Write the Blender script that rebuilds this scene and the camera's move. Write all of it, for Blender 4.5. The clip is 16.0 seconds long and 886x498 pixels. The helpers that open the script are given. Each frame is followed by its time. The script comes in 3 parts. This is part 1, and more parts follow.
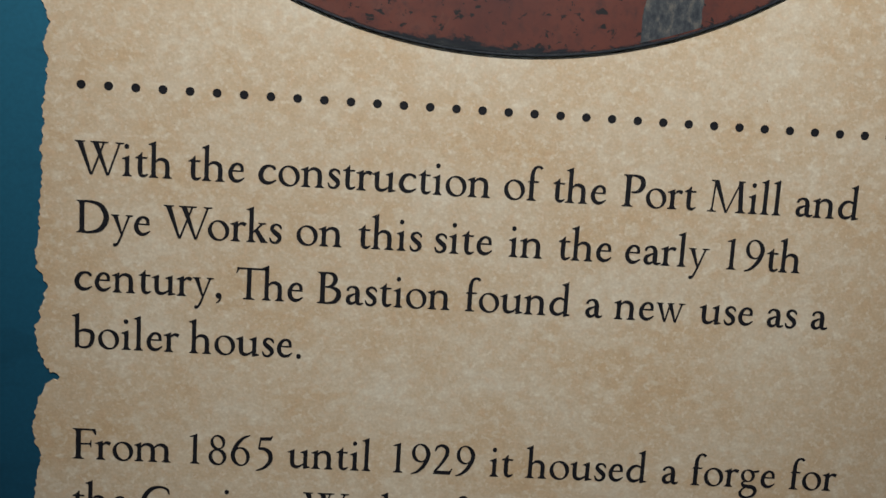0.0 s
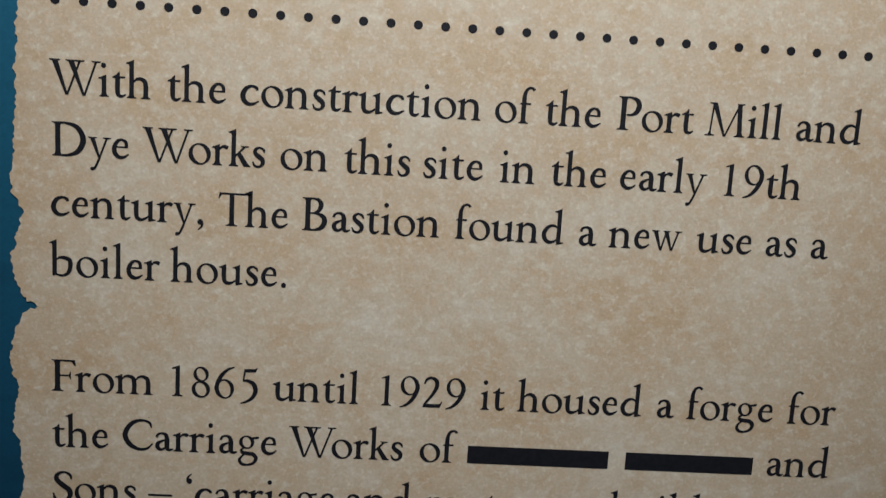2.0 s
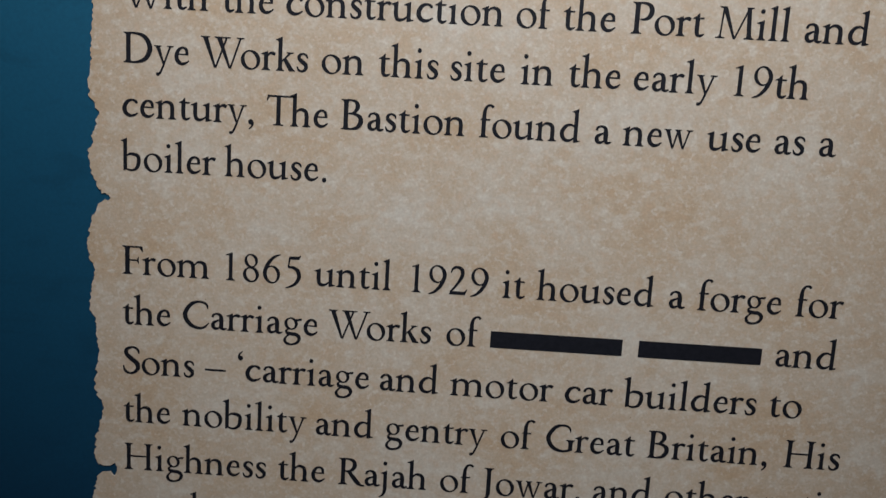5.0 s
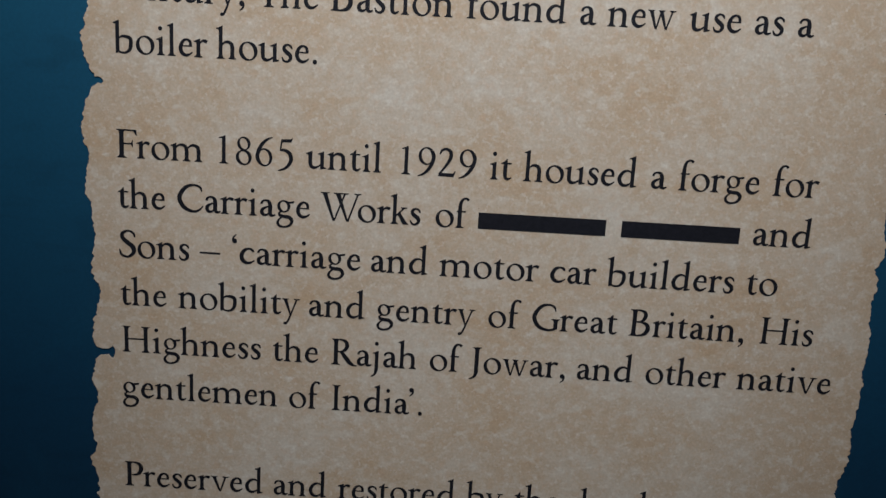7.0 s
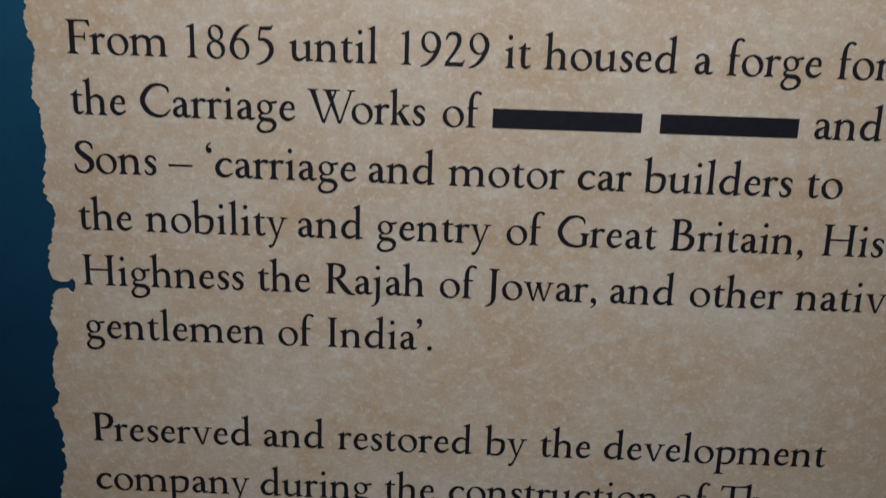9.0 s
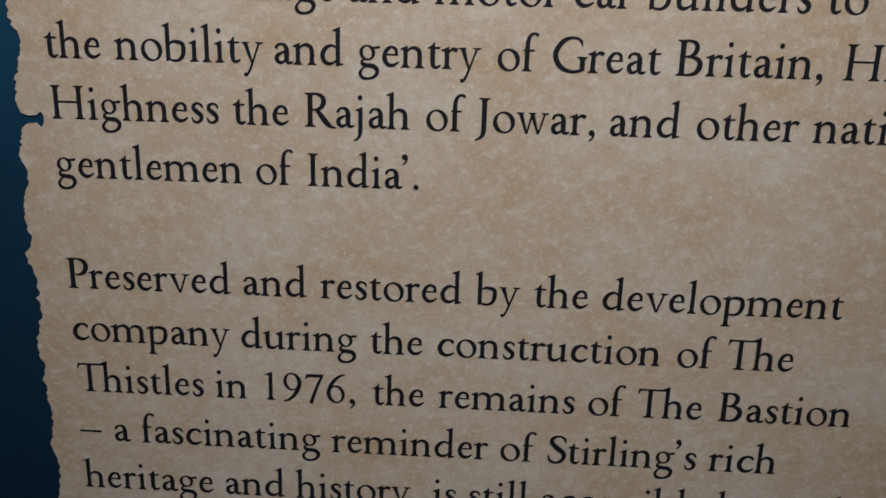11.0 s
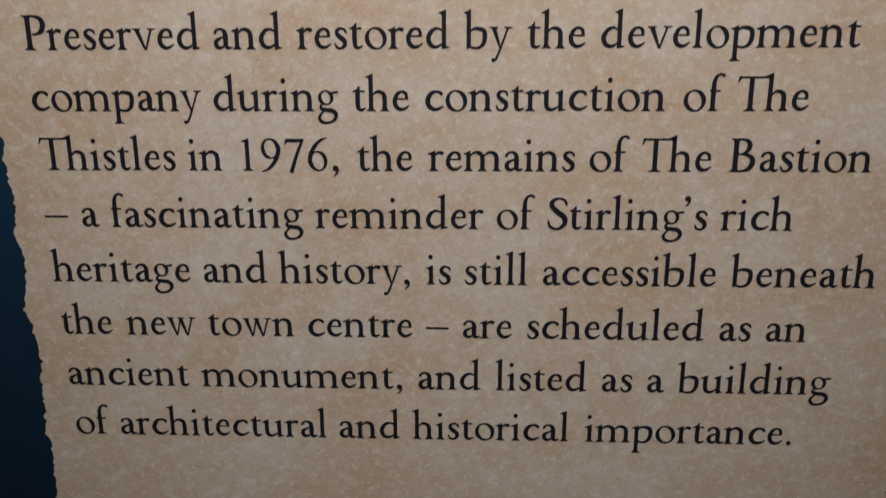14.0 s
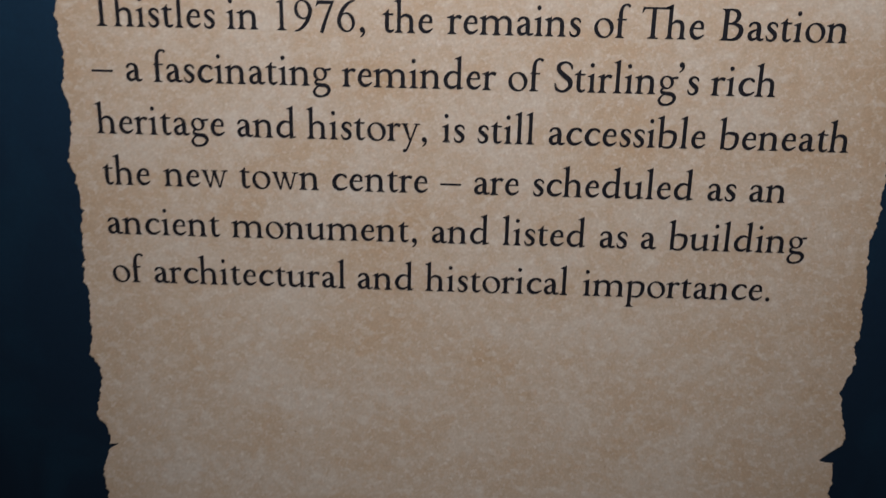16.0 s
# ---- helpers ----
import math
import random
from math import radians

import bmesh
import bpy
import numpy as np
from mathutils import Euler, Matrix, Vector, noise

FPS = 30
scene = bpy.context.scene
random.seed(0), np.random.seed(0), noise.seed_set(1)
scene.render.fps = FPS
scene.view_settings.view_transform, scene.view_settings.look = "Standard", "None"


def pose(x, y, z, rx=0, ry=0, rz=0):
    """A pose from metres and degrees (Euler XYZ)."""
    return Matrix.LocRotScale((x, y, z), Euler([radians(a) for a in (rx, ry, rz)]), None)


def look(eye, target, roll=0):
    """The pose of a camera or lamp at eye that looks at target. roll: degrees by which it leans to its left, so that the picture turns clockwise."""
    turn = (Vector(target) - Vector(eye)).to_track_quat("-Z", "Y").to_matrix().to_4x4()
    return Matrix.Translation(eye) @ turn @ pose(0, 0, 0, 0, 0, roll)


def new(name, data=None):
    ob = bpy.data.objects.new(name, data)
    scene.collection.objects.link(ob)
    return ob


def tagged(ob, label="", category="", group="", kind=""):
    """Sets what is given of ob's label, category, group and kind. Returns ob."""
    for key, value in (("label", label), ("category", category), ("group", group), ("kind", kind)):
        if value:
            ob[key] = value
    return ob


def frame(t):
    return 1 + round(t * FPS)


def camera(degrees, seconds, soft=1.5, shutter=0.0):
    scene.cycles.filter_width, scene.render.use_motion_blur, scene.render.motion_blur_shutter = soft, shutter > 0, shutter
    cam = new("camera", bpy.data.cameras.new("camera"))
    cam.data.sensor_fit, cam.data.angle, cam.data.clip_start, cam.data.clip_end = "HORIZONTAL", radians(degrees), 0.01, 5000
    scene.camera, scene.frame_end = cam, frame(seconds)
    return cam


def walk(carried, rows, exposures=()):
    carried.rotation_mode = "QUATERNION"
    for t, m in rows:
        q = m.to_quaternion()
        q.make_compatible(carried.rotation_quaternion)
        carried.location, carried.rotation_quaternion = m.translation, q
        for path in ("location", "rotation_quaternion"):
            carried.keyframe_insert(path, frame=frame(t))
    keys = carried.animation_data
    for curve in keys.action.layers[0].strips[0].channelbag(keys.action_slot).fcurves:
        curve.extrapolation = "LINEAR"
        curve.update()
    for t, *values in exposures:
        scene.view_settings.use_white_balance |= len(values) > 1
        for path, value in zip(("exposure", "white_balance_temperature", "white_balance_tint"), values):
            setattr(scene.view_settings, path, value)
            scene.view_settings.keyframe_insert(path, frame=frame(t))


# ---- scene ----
from mathutils import geometry

BASE = 1.40   # height of the second paragraph's first baseline above the floor
cam = camera(65.82, 16.0, soft=1.42, shutter=0.5)
# seconds, x, y, z (z from BASE), then the turn in degrees
ROWS = [
    (0.0, 0.0851, -0.1741, 0.0781, 84.05, -3.51, -2.10),
    (0.5, 0.0873, -0.1727, 0.0756, 83.67, -3.39, -2.30),
    (1.0, 0.0864, -0.1729, 0.0727, 83.25, -3.75, -2.34),
    (1.5, 0.0885, -0.1724, 0.0686, 83.44, -3.40, -2.29),
    (2.0, 0.0886, -0.1706, 0.0622, 83.04, -3.47, -2.21),
    (2.5, 0.0865, -0.1704, 0.0589, 83.15, -3.42, -2.15),
    (3.0, 0.0855, -0.1729, 0.0507, 82.99, -3.58, -1.80),
    (3.5, 0.0848, -0.1763, 0.0445, 82.79, -2.98, -1.54),
    (3.7, 0.0847, -0.1786, 0.0429, 82.88, -3.08, -1.51),
    (5.8, 0.1019, -0.1936, 0.0292, 81.30, -3.21, 3.52),
    (6.0, 0.1003, -0.1942, 0.0242, 81.04, -3.09, 1.86),
    (6.5, 0.1005, -0.1950, 0.0172, 80.66, -3.15, 0.93),
    (7.0, 0.0982, -0.1989, 0.0132, 80.13, -3.29, 1.12),
    (7.5, 0.0982, -0.2002, 0.0126, 79.84, -2.91, 1.17),
    (8.0, 0.1013, -0.1947, 0.0069, 80.09, -2.49, 0.99),
    (8.5, 0.0982, -0.1791, -0.0027, 79.60, -1.93, 0.80),
    (8.7, 0.0954, -0.1766, -0.0066, 79.45, -1.87, 0.72),
    (10.8, 0.1079, -0.1703, -0.0474, 77.10, -1.95, 2.51),
    (11.0, 0.1061, -0.1701, -0.0494, 76.98, -1.67, 2.65),
    (11.5, 0.1040, -0.1731, -0.0518, 76.73, -1.27, 2.83),
    (12.0, 0.1026, -0.1720, -0.0669, 76.59, -0.88, 2.80),
    (12.5, 0.1061, -0.1711, -0.0863, 76.44, -0.25, 2.48),
    (13.0, 0.1123, -0.1733, -0.0965, 76.70, -0.22, 2.30),
    (13.5, 0.1126, -0.1730, -0.1035, 76.76, 0.04, 2.12),
    (14.0, 0.1092, -0.1713, -0.1130, 76.96, 0.08, 2.05),
    (14.5, 0.1093, -0.1721, -0.1250, 77.19, -0.12, 1.78),
    (15.0, 0.1081, -0.1758, -0.1298, 77.03, -0.04, 1.70),
    (15.5, 0.1079, -0.1817, -0.1390, 76.78, -0.47, 1.58),
    (16.0, 0.1034, -0.1964, -0.1472, 76.77, -1.38, 1.41),
]
EXPOSURES = [(0.0, 0.0, 6680, 4), (1.5, 0.06, 6380, 4), (3.0, 0.08, 5930, 8), (7.5, 0.19, 5930, 9), (11.0, 0.58, 6210, 11), (12.5, 0.77, 6330, 14), (13.5, 0.97, 6400, 14),
             (14.5, 1.21, 6500, 14), (15.5, 1.29, 6520, 16), (16.0, 1.42, 6500, 17)]
walk(cam, [(t, pose(x, y, BASE + z, rx, ry, rz)) for t, x, y, z, rx, ry, rz in ROWS], EXPOSURES)

# ---- light ----
world = bpy.data.worlds.new("room_air")
scene.world = world
world.use_nodes = True
world.node_tree.nodes["Background"].inputs[0].default_value = (0.9, 0.95, 1.0, 1)
world.node_tree.nodes["Background"].inputs[1].default_value = 0.05


def area_lamp(name, place, target, watts, size, colour):
    data = bpy.data.lights.new(name, "AREA")
    data.shape, data.size, data.energy, data.color = "DISK", size, watts, colour
    ob = new(name, data)
    ob.matrix_world = look(place, target)
    return ob


# unseen spot added by the wall over the panel; narrow to imitate camera-bound fall-off
spot_data = bpy.data.lights.new("added_spot", "SPOT")
spot_data.energy, spot_data.spot_size, spot_data.spot_blend, spot_data.shadow_soft_size = 64.0, radians(46), 1.0, 0.03
spot_data.color = (1.0, 0.965, 0.92)
added_spot = new("added_spot", spot_data)
added_spot.matrix_world = look((0.097, -0.30, 2.20), (0.100, 0.0, 1.745))
# weak cool lamp, added out of view so its sheen meets the view's top
area_lamp("cool_sheen_fill", (0.30, -1.9, 2.42), (0.3, -0.4, 1.2), 3.8, 0.6, (0.70, 0.85, 1.0))


# ---- materials ----
class Mat:
    """A node material with short ways to add nodes."""

    def __init__(self, name, roughness=0.5, specular=0.4):
        self.m = bpy.data.materials.new(name)
        self.m.use_nodes = True
        self.t = self.m.node_tree
        self.b = self.t.nodes["Principled BSDF"]
        self.b.inputs["Roughness"].default_value = roughness
        self.b.inputs["Specular IOR Level"].default_value = specular
        self.place = self.t.nodes.new("ShaderNodeTexCoord").outputs["Object"]

    def mapped(self, scale=(1, 1, 1), turn=(0, 0, 0), shift=(0, 0, 0)):
        n = self.t.nodes.new("ShaderNodeMapping")
        n.inputs["Scale"].default_value = scale
        n.inputs["Rotation"].default_value = [radians(a) for a in turn]
        n.inputs["Location"].default_value = shift
        self.t.links.new(self.place, n.inputs["Vector"])
        return n.outputs[0]

    def noise(self, scale, detail=4, rough=0.55, vector=None, distort=0.0):
        n = self.t.nodes.new("ShaderNodeTexNoise")
        n.inputs["Scale"].default_value = scale
        n.inputs["Detail"].default_value = detail
        n.inputs["Roughness"].default_value = rough
        n.inputs["Distortion"].default_value = distort
        self.t.links.new(vector or self.place, n.inputs["Vector"])
        return n.outputs["Fac"]

    def ramp(self, value, *stops):
        n = self.t.nodes.new("ShaderNodeValToRGB")
        e = n.color_ramp.elements
        while len(e) < len(stops):
            e.new(0.5)
        for k, (pos, col) in zip(e, stops):
            k.position = pos
            k.color = (*col, 1) if len(col) == 3 else col
        self.t.links.new(value, n.inputs[0])
        return n.outputs[0]

    def mix(self, fac, a, b, kind="MIX"):
        n = self.t.nodes.new("ShaderNodeMix")
        n.data_type, n.blend_type = "RGBA", kind
        for sock, val in ((n.inputs[0], fac), (n.inputs[6], a), (n.inputs[7], b)):
            if isinstance(val, (int, float)):
                sock.default_value = val
            elif isinstance(val, tuple):
                sock.default_value = (*val, 1)
            else:
                self.t.links.new(val, sock)
        return n.outputs[2]

    def grey(self, value, lo, hi, out_lo=0.0, out_hi=1.0):
        n = self.t.nodes.new("ShaderNodeMapRange")
        for i, x in enumerate((lo, hi, out_lo, out_hi)):
            n.inputs[i + 1].default_value = x
        self.t.links.new(value, n.inputs[0])
        return n.outputs[0]

    def colour(self, c):
        if isinstance(c, tuple):
            self.b.inputs["Base Color"].default_value = (*c, 1)
        else:
            self.t.links.new(c, self.b.inputs["Base Color"])
        return self

    def rough(self, r):
        self.t.links.new(r, self.b.inputs["Roughness"])
        return self

    def bump(self, height, strength=0.2, distance=0.0002):
        n = self.t.nodes.new("ShaderNodeBump")
        n.inputs["Strength"].default_value = strength
        n.inputs["Distance"].default_value = distance
        self.t.links.new(height, n.inputs["Height"])
        self.t.links.new(n.outputs[0], self.b.inputs["Normal"])
        return self


def paper_material():
    """Printed parchment: warm tan ground, orange-brown clouding that gathers at the edges of the sheet, pale matted flecks."""
    m = Mat("parchment_print", 0.28, 0.5)
    cloud = m.noise(30, 5, 0.58, m.mapped((1, 1, 1.6)))
    col = m.ramp(cloud, (0.31, (0.462, 0.340, 0.225)), (0.50, (0.498, 0.407, 0.312)), (0.69, (0.540, 0.482, 0.408)))
    blot = m.grey(m.noise(95, 4, 0.55, m.mapped((1, 1, 1.35), shift=(3, 1, 7)), 0.3), 0.50, 0.71, 0, 0.46)
    col = m.mix(blot, col, (0.455, 0.320, 0.195))
    patch = m.grey(m.noise(130, 5, 0.60, m.mapped((1, 1, 1.25), (0, 20, 0), (6, 3, 1)), 0.2), 0.50, 0.71, 0, 0.44)
    col = m.mix(patch, col, (0.585, 0.535, 0.455))
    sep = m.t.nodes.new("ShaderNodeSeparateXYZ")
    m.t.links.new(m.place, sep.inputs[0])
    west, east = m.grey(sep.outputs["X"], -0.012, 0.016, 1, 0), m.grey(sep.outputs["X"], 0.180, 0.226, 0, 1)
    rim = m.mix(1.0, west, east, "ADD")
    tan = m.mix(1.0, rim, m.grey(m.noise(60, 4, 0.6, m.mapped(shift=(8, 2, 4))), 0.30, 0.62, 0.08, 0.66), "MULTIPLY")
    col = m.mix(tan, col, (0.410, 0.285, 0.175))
    fibre = m.noise(240, 5, 0.60, m.mapped((1.1, 1, 0.9), (0, -35, 0), (5, 0, 2)), 0.15)
    col = m.mix(m.grey(fibre, 0.47, 0.70, 0, 0.46), col, (0.410, 0.300, 0.196))
    blush = m.noise(430, 4, 0.60, m.mapped((1, 1, 1.1), (0, 70, 0), (9, 4, 3)), 0.1)
    col = m.mix(m.grey(blush, 0.48, 0.70, 0, 0.45), col, (0.520, 0.365, 0.250))
    wisp = m.noise(270, 5, 0.60, m.mapped((0.9, 1, 1.2), (0, 24, 0)), 0.15)
    col = m.mix(m.grey(wisp, 0.50, 0.70, 0, 0.58), col, (0.615, 0.570, 0.495))
    fleck = m.noise(560, 4, 0.60, m.mapped((1, 1, 1), (0, 50, 0), (2, 0, 9)), 0.1)
    col = m.mix(m.grey(fleck, 0.54, 0.74, 0, 0.64), col, (0.665, 0.622, 0.552))
    grain = m.noise(1300, 2, 0.5)
    col = m.mix(0.14, col, m.ramp(grain, (0.3, (0.25, 0.25, 0.25)), (0.7, (0.75, 0.75, 0.75))), "OVERLAY")
    speck = m.grey(m.noise(600, 2, 0.5, m.mapped(shift=(7, 7, 1))), 0.76, 0.785, 0, 0.6)
    col = m.mix(speck, col, (0.20, 0.12, 0.06))
    lump = m.noise(360, 4, 0.6, m.mapped((1, 1, 1.2)), 0.4)
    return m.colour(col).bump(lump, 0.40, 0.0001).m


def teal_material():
    """Printed ground of the board: teal running down into midnight blue, with faint wisps. Part of that darkening is
    light fall-off put into the colour.
    """
    m = Mat("teal_print_falloff", 0.45, 0.35)
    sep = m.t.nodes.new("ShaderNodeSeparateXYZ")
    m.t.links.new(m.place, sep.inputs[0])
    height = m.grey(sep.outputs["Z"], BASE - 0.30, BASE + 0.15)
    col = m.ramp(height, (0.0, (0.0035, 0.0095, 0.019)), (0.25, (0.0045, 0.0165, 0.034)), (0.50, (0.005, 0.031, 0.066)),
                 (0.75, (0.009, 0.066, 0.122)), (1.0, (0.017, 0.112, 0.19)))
    cloud = m.noise(26, 5, 0.6, m.mapped((1, 1, 0.7), (0, 30, 0)), 0.8)
    col = m.mix(m.grey(cloud, 0.5, 0.75, 0, 0.30), col, m.mix(0.5, col, (0.010, 0.085, 0.14)), "LIGHTEN")
    vein = m.noise(60, 3, 0.5, m.mapped((0.6, 1, 2.0), (0, 38, 0)), 1.5)
    col = m.mix(m.grey(vein, 0.55, 0.70, 0, 0.25), col, m.mix(0.6, col, (0.002, 0.012, 0.024)))
    grain = m.noise(900, 3, 0.6)
    col = m.mix(0.20, col, m.ramp(grain, (0.3, (0.3, 0.3, 0.3)), (0.7, (0.7, 0.7, 0.7))), "OVERLAY")
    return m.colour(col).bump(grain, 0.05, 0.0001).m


def ink_material():
    m = Mat("black_ink", 0.55, 0.2)
    return m.colour(m.ramp(m.noise(700, 3), (0.3, (0.006, 0.0065, 0.010)), (0.75, (0.013, 0.013, 0.018)))).m


def red_paint_material():
    """Photograph of chipped oxide-red paint, blackened along the foot of the picture."""
    m = Mat("photo_red_paint", 0.45, 0.3)
    col = m.ramp(m.noise(45, 6, 0.65), (0.3, (0.068, 0.023, 0.022)), (0.55, (0.100, 0.032, 0.026)), (0.8, (0.104, 0.048, 0.044)))
    fleck = m.grey(m.noise(420, 5, 0.7, m.mapped((1, 1, 0.8)), 0.4), 0.50, 0.68, 0, 0.65)
    col = m.mix(fleck, col, (0.048, 0.023, 0.025))
    pale = m.grey(m.noise(300, 5, 0.7, m.mapped((1, 1, 0.9), shift=(4, 4, 9)), 0.5), 0.62, 0.74, 0, 0.4)
    col = m.mix(pale, col, (0.11, 0.065, 0.05))
    chip = m.grey(m.noise(400, 4, 0.60, m.mapped((0.8, 1, 1.1), (0, 20, 0), (1, 4, 2)), 0.5), 0.595, 0.635)
    col = m.mix(chip, col, (0.012, 0.012, 0.015))
    away = m.t.nodes.new("ShaderNodeVectorMath")
    away.operation = "DISTANCE"
    m.t.links.new(m.mapped((1, 0, 1)), away.inputs[0])
    away.inputs[1].default_value = (CX / 1000, 0, BASE + CZ / 1000)
    inward = m.grey(away.outputs["Value"], RAD / 1000, RAD / 1000 - 0.006)          # 0 at the rim, 1 six millimetres in
    sep = m.t.nodes.new("ShaderNodeSeparateXYZ")
    m.t.links.new(m.place, sep.inputs[0])
    along = m.grey(sep.outputs["X"], 0.060, 0.140)
    depth = m.ramp(along, (0.0, (0.10,) * 3), (0.22, (0.16,) * 3), (0.37, (0.50,) * 3), (0.52, (0.40,) * 3), (0.68, (0.30,) * 3), (0.86, (0.16,) * 3), (1.0, (0.10,) * 3))
    ragged = m.grey(m.noise(330, 6, 0.68, m.mapped((0.7, 1, 1.3), shift=(2, 9, 5)), 0.3), 0.25, 0.75, -0.24, 0.24)
    edge = m.t.nodes.new("ShaderNodeMath")
    edge.operation = "SUBTRACT"
    m.t.links.new(depth, edge.inputs[0])
    m.t.links.new(inward, edge.inputs[1])
    lifted = m.t.nodes.new("ShaderNodeMath")
    m.t.links.new(edge.outputs[0], lifted.inputs[0])
    m.t.links.new(ragged, lifted.inputs[1])
    soot = m.ramp(m.noise(260, 6, 0.7, m.mapped((0.5, 1, 1.8)), 0.3), (0.45, (0.008, 0.010, 0.016)), (0.60, (0.016, 0.018, 0.023)), (0.72, (0.050, 0.049, 0.046)))
    col = m.mix(m.grey(lifted.outputs[0], -0.05, 0.07), col, soot)
    return m.colour(col).m


def grey_band_material():
    m = Mat("photo_grey_timber", 0.5, 0.3)
    streak = m.noise(330, 6, 0.72, m.mapped((1.3, 1, 0.8)), 0.1)
    col = m.ramp(streak, (0.34, (0.013, 0.018, 0.028)), (0.5, (0.040, 0.046, 0.057)), (0.66, (0.105, 0.100, 0.096)))
    return m.colour(col).m


def plain_material(name, low, high, scale, rough=0.8):
    m = Mat(name, rough, 0.3)
    n = m.noise(scale, 6, 0.6)
    return m.colour(m.ramp(n, (0.35, low), (0.65, high))).bump(n, 0.2, 0.002).m


CX, CZ, RAD = 104.3, 249.7, 140.4   # centre and radius of the round photograph, in millimetres from the foot of the second paragraph's first line
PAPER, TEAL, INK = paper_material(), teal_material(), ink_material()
RED, GREY = red_paint_material(), grey_band_material()
RIM = plain_material("photo_rim", (0.016, 0.020, 0.030), (0.030, 0.034, 0.044), 300, 0.45)
PLASTER = plain_material("wall_plaster", (0.30, 0.28, 0.25), (0.38, 0.36, 0.33), 7)
CEILING = plain_material("ceiling_paint", (0.55, 0.55, 0.53), (0.62, 0.62, 0.60), 6)
FLOOR = plain_material("floor_concrete", (0.14, 0.13, 0.12), (0.20, 0.19, 0.18), 5, 0.6)


# ---- building helpers ----
def mesh_object(name, verts, faces, material, parent=None, label="", inverse=None):
    me = bpy.data.meshes.new(name)
    me.from_pydata(verts, [], faces)
    me.update()
    me.materials.append(material)
    ob = new(name, me)
    if parent:
        ob.parent = parent
        if inverse:
            ob.matrix_parent_inverse = inverse
    if label:
        ob["label"] = label
    return ob


def box(name, x0, x1, y0, y1, z0, z1, material, parent=None, label="", inverse=None, bevel=0.0):
    bm = bmesh.new()
    bmesh.ops.create_cube(bm, size=1)
    for v in bm.verts:
        v.co = Vector((x0 + (v.co.x + 0.5) * (x1 - x0), y0 + (v.co.y + 0.5) * (y1 - y0), z0 + (v.co.z + 0.5) * (z1 - z0)))
    if bevel:
        bmesh.ops.bevel(bm, geom=bm.edges[:], offset=bevel, segments=2, affect="EDGES")
    me = bpy.data.meshes.new(name)
    bm.to_mesh(me)
    bm.free()
    me.materials.append(material)
    ob = new(name, me)
    if parent:
        ob.parent = parent
        if inverse:
            ob.matrix_parent_inverse = inverse
    if label:
        ob["label"] = label
    return ob


def slab(outline, front, back):
    """Verts and faces of a flat plate in the plane of the panel, from an outline of (x, z) running anticlockwise as seen from the room."""
    n = len(outline)
    verts = [(x, front, z) for x, z in outline] + [(x, back, z) for x, z in outline]
    faces = [tuple(range(n))] + [(i, i + n, (i + 1) % n + n, (i + 1) % n) for i in range(n)]
    return verts, faces


# ---- room ----
ROOM = (-1.8, 2.0, -2.6, 0.012, 0.0, 2.45)
x0, x1, y0, y1, z0, z1 = ROOM
tagged(box("wall_north", x0 - 0.1, x1 + 0.1, y1, y1 + 0.1, z0, z1, PLASTER), "plain rough plastered wall behind the information panel", "wall", kind="structure")
tagged(box("wall_south", x0 - 0.1, x1 + 0.1, y0 - 0.1, y0, z0, z1, PLASTER), "plain rough plastered wall of the room", "wall", kind="structure")
tagged(box("wall_west", x0 - 0.1, x0, y0, y1, z0, z1, PLASTER), "plain rough plastered wall of the room", "wall", kind="structure")
tagged(box("wall_east", x1, x1 + 0.1, y0, y1, z0, z1, PLASTER), "plain rough plastered wall of the room", "wall", kind="structure")
tagged(box("floor", x0 - 0.1, x1 + 0.1, y0 - 0.1, y1 + 0.1, z0 - 0.1, z0, FLOOR), "bare grey concrete floor of the room", "floor", kind="structure")
tagged(box("ceiling", x0 - 0.1, x1 + 0.1, y0 - 0.1, y1 + 0.1, z1, z1 + 0.1, CEILING), "plain off-white painted ceiling", "ceiling", kind="structure")

# ---- information panel ----
INK_FACE, SHEET_FACE, BOARD_FACE = 0.0, 0.00006, 0.00022
panel = tagged(new("information_panel"), "teal printed wall panel with torn parchment text and round photograph", "sign")
panel.location = (0.11, 0.006, BASE - 0.62)
INV = Matrix.Translation(panel.location).inverted()
box("backing_board", -0.24, 0.46, BOARD_FACE, 0.012, BASE - 0.62, BASE + 0.46, TEAL, panel, "teal printed board, shaded in colour down to midnight blue", INV, 0.0003)

# torn edges: how far the paper reaches, every 5 mm going down, in millimetres
STEP = 5.0
LEFT_TOP = 115
LEFT = [-8.2, -6.0, -7.3, -6.3, -6.8, -7.7, -7.2, -7.9, -7.7, -7.9, -8.3, -8.5, -9.0, -9.4, -6.6, -8.0, -9.3, -9.3, -7.0, -5.8, -9.1, -10.1, -9.8,
        -7.9, -8.9, -9.6, -7.8, -7.1, -7.3, -8.0, -8.3, -6.1, -7.1, -8.1, -8.6, -7.0, -9.0, -8.7, -7.4, -9.5, -9.9, -8.4, -10.4, -8.7, -8.3, -8.1,
        -9.1, -10.3, -8.9, -9.3, -9.1, -7.5, -8.2, -9.5, -7.4, -7.8, -8.7, -9.8, -7.9, -7.4, -6.9, -8.0, -7.7, -8.0, -8.6, -7.6, -7.9, -7.6, -7.7,
        -9.1, -5.7, -6.0, -7.5, -8.5, -5.7, -5.0, -6.6, -8.1, -8.2]
RIGHT_TOP = -5
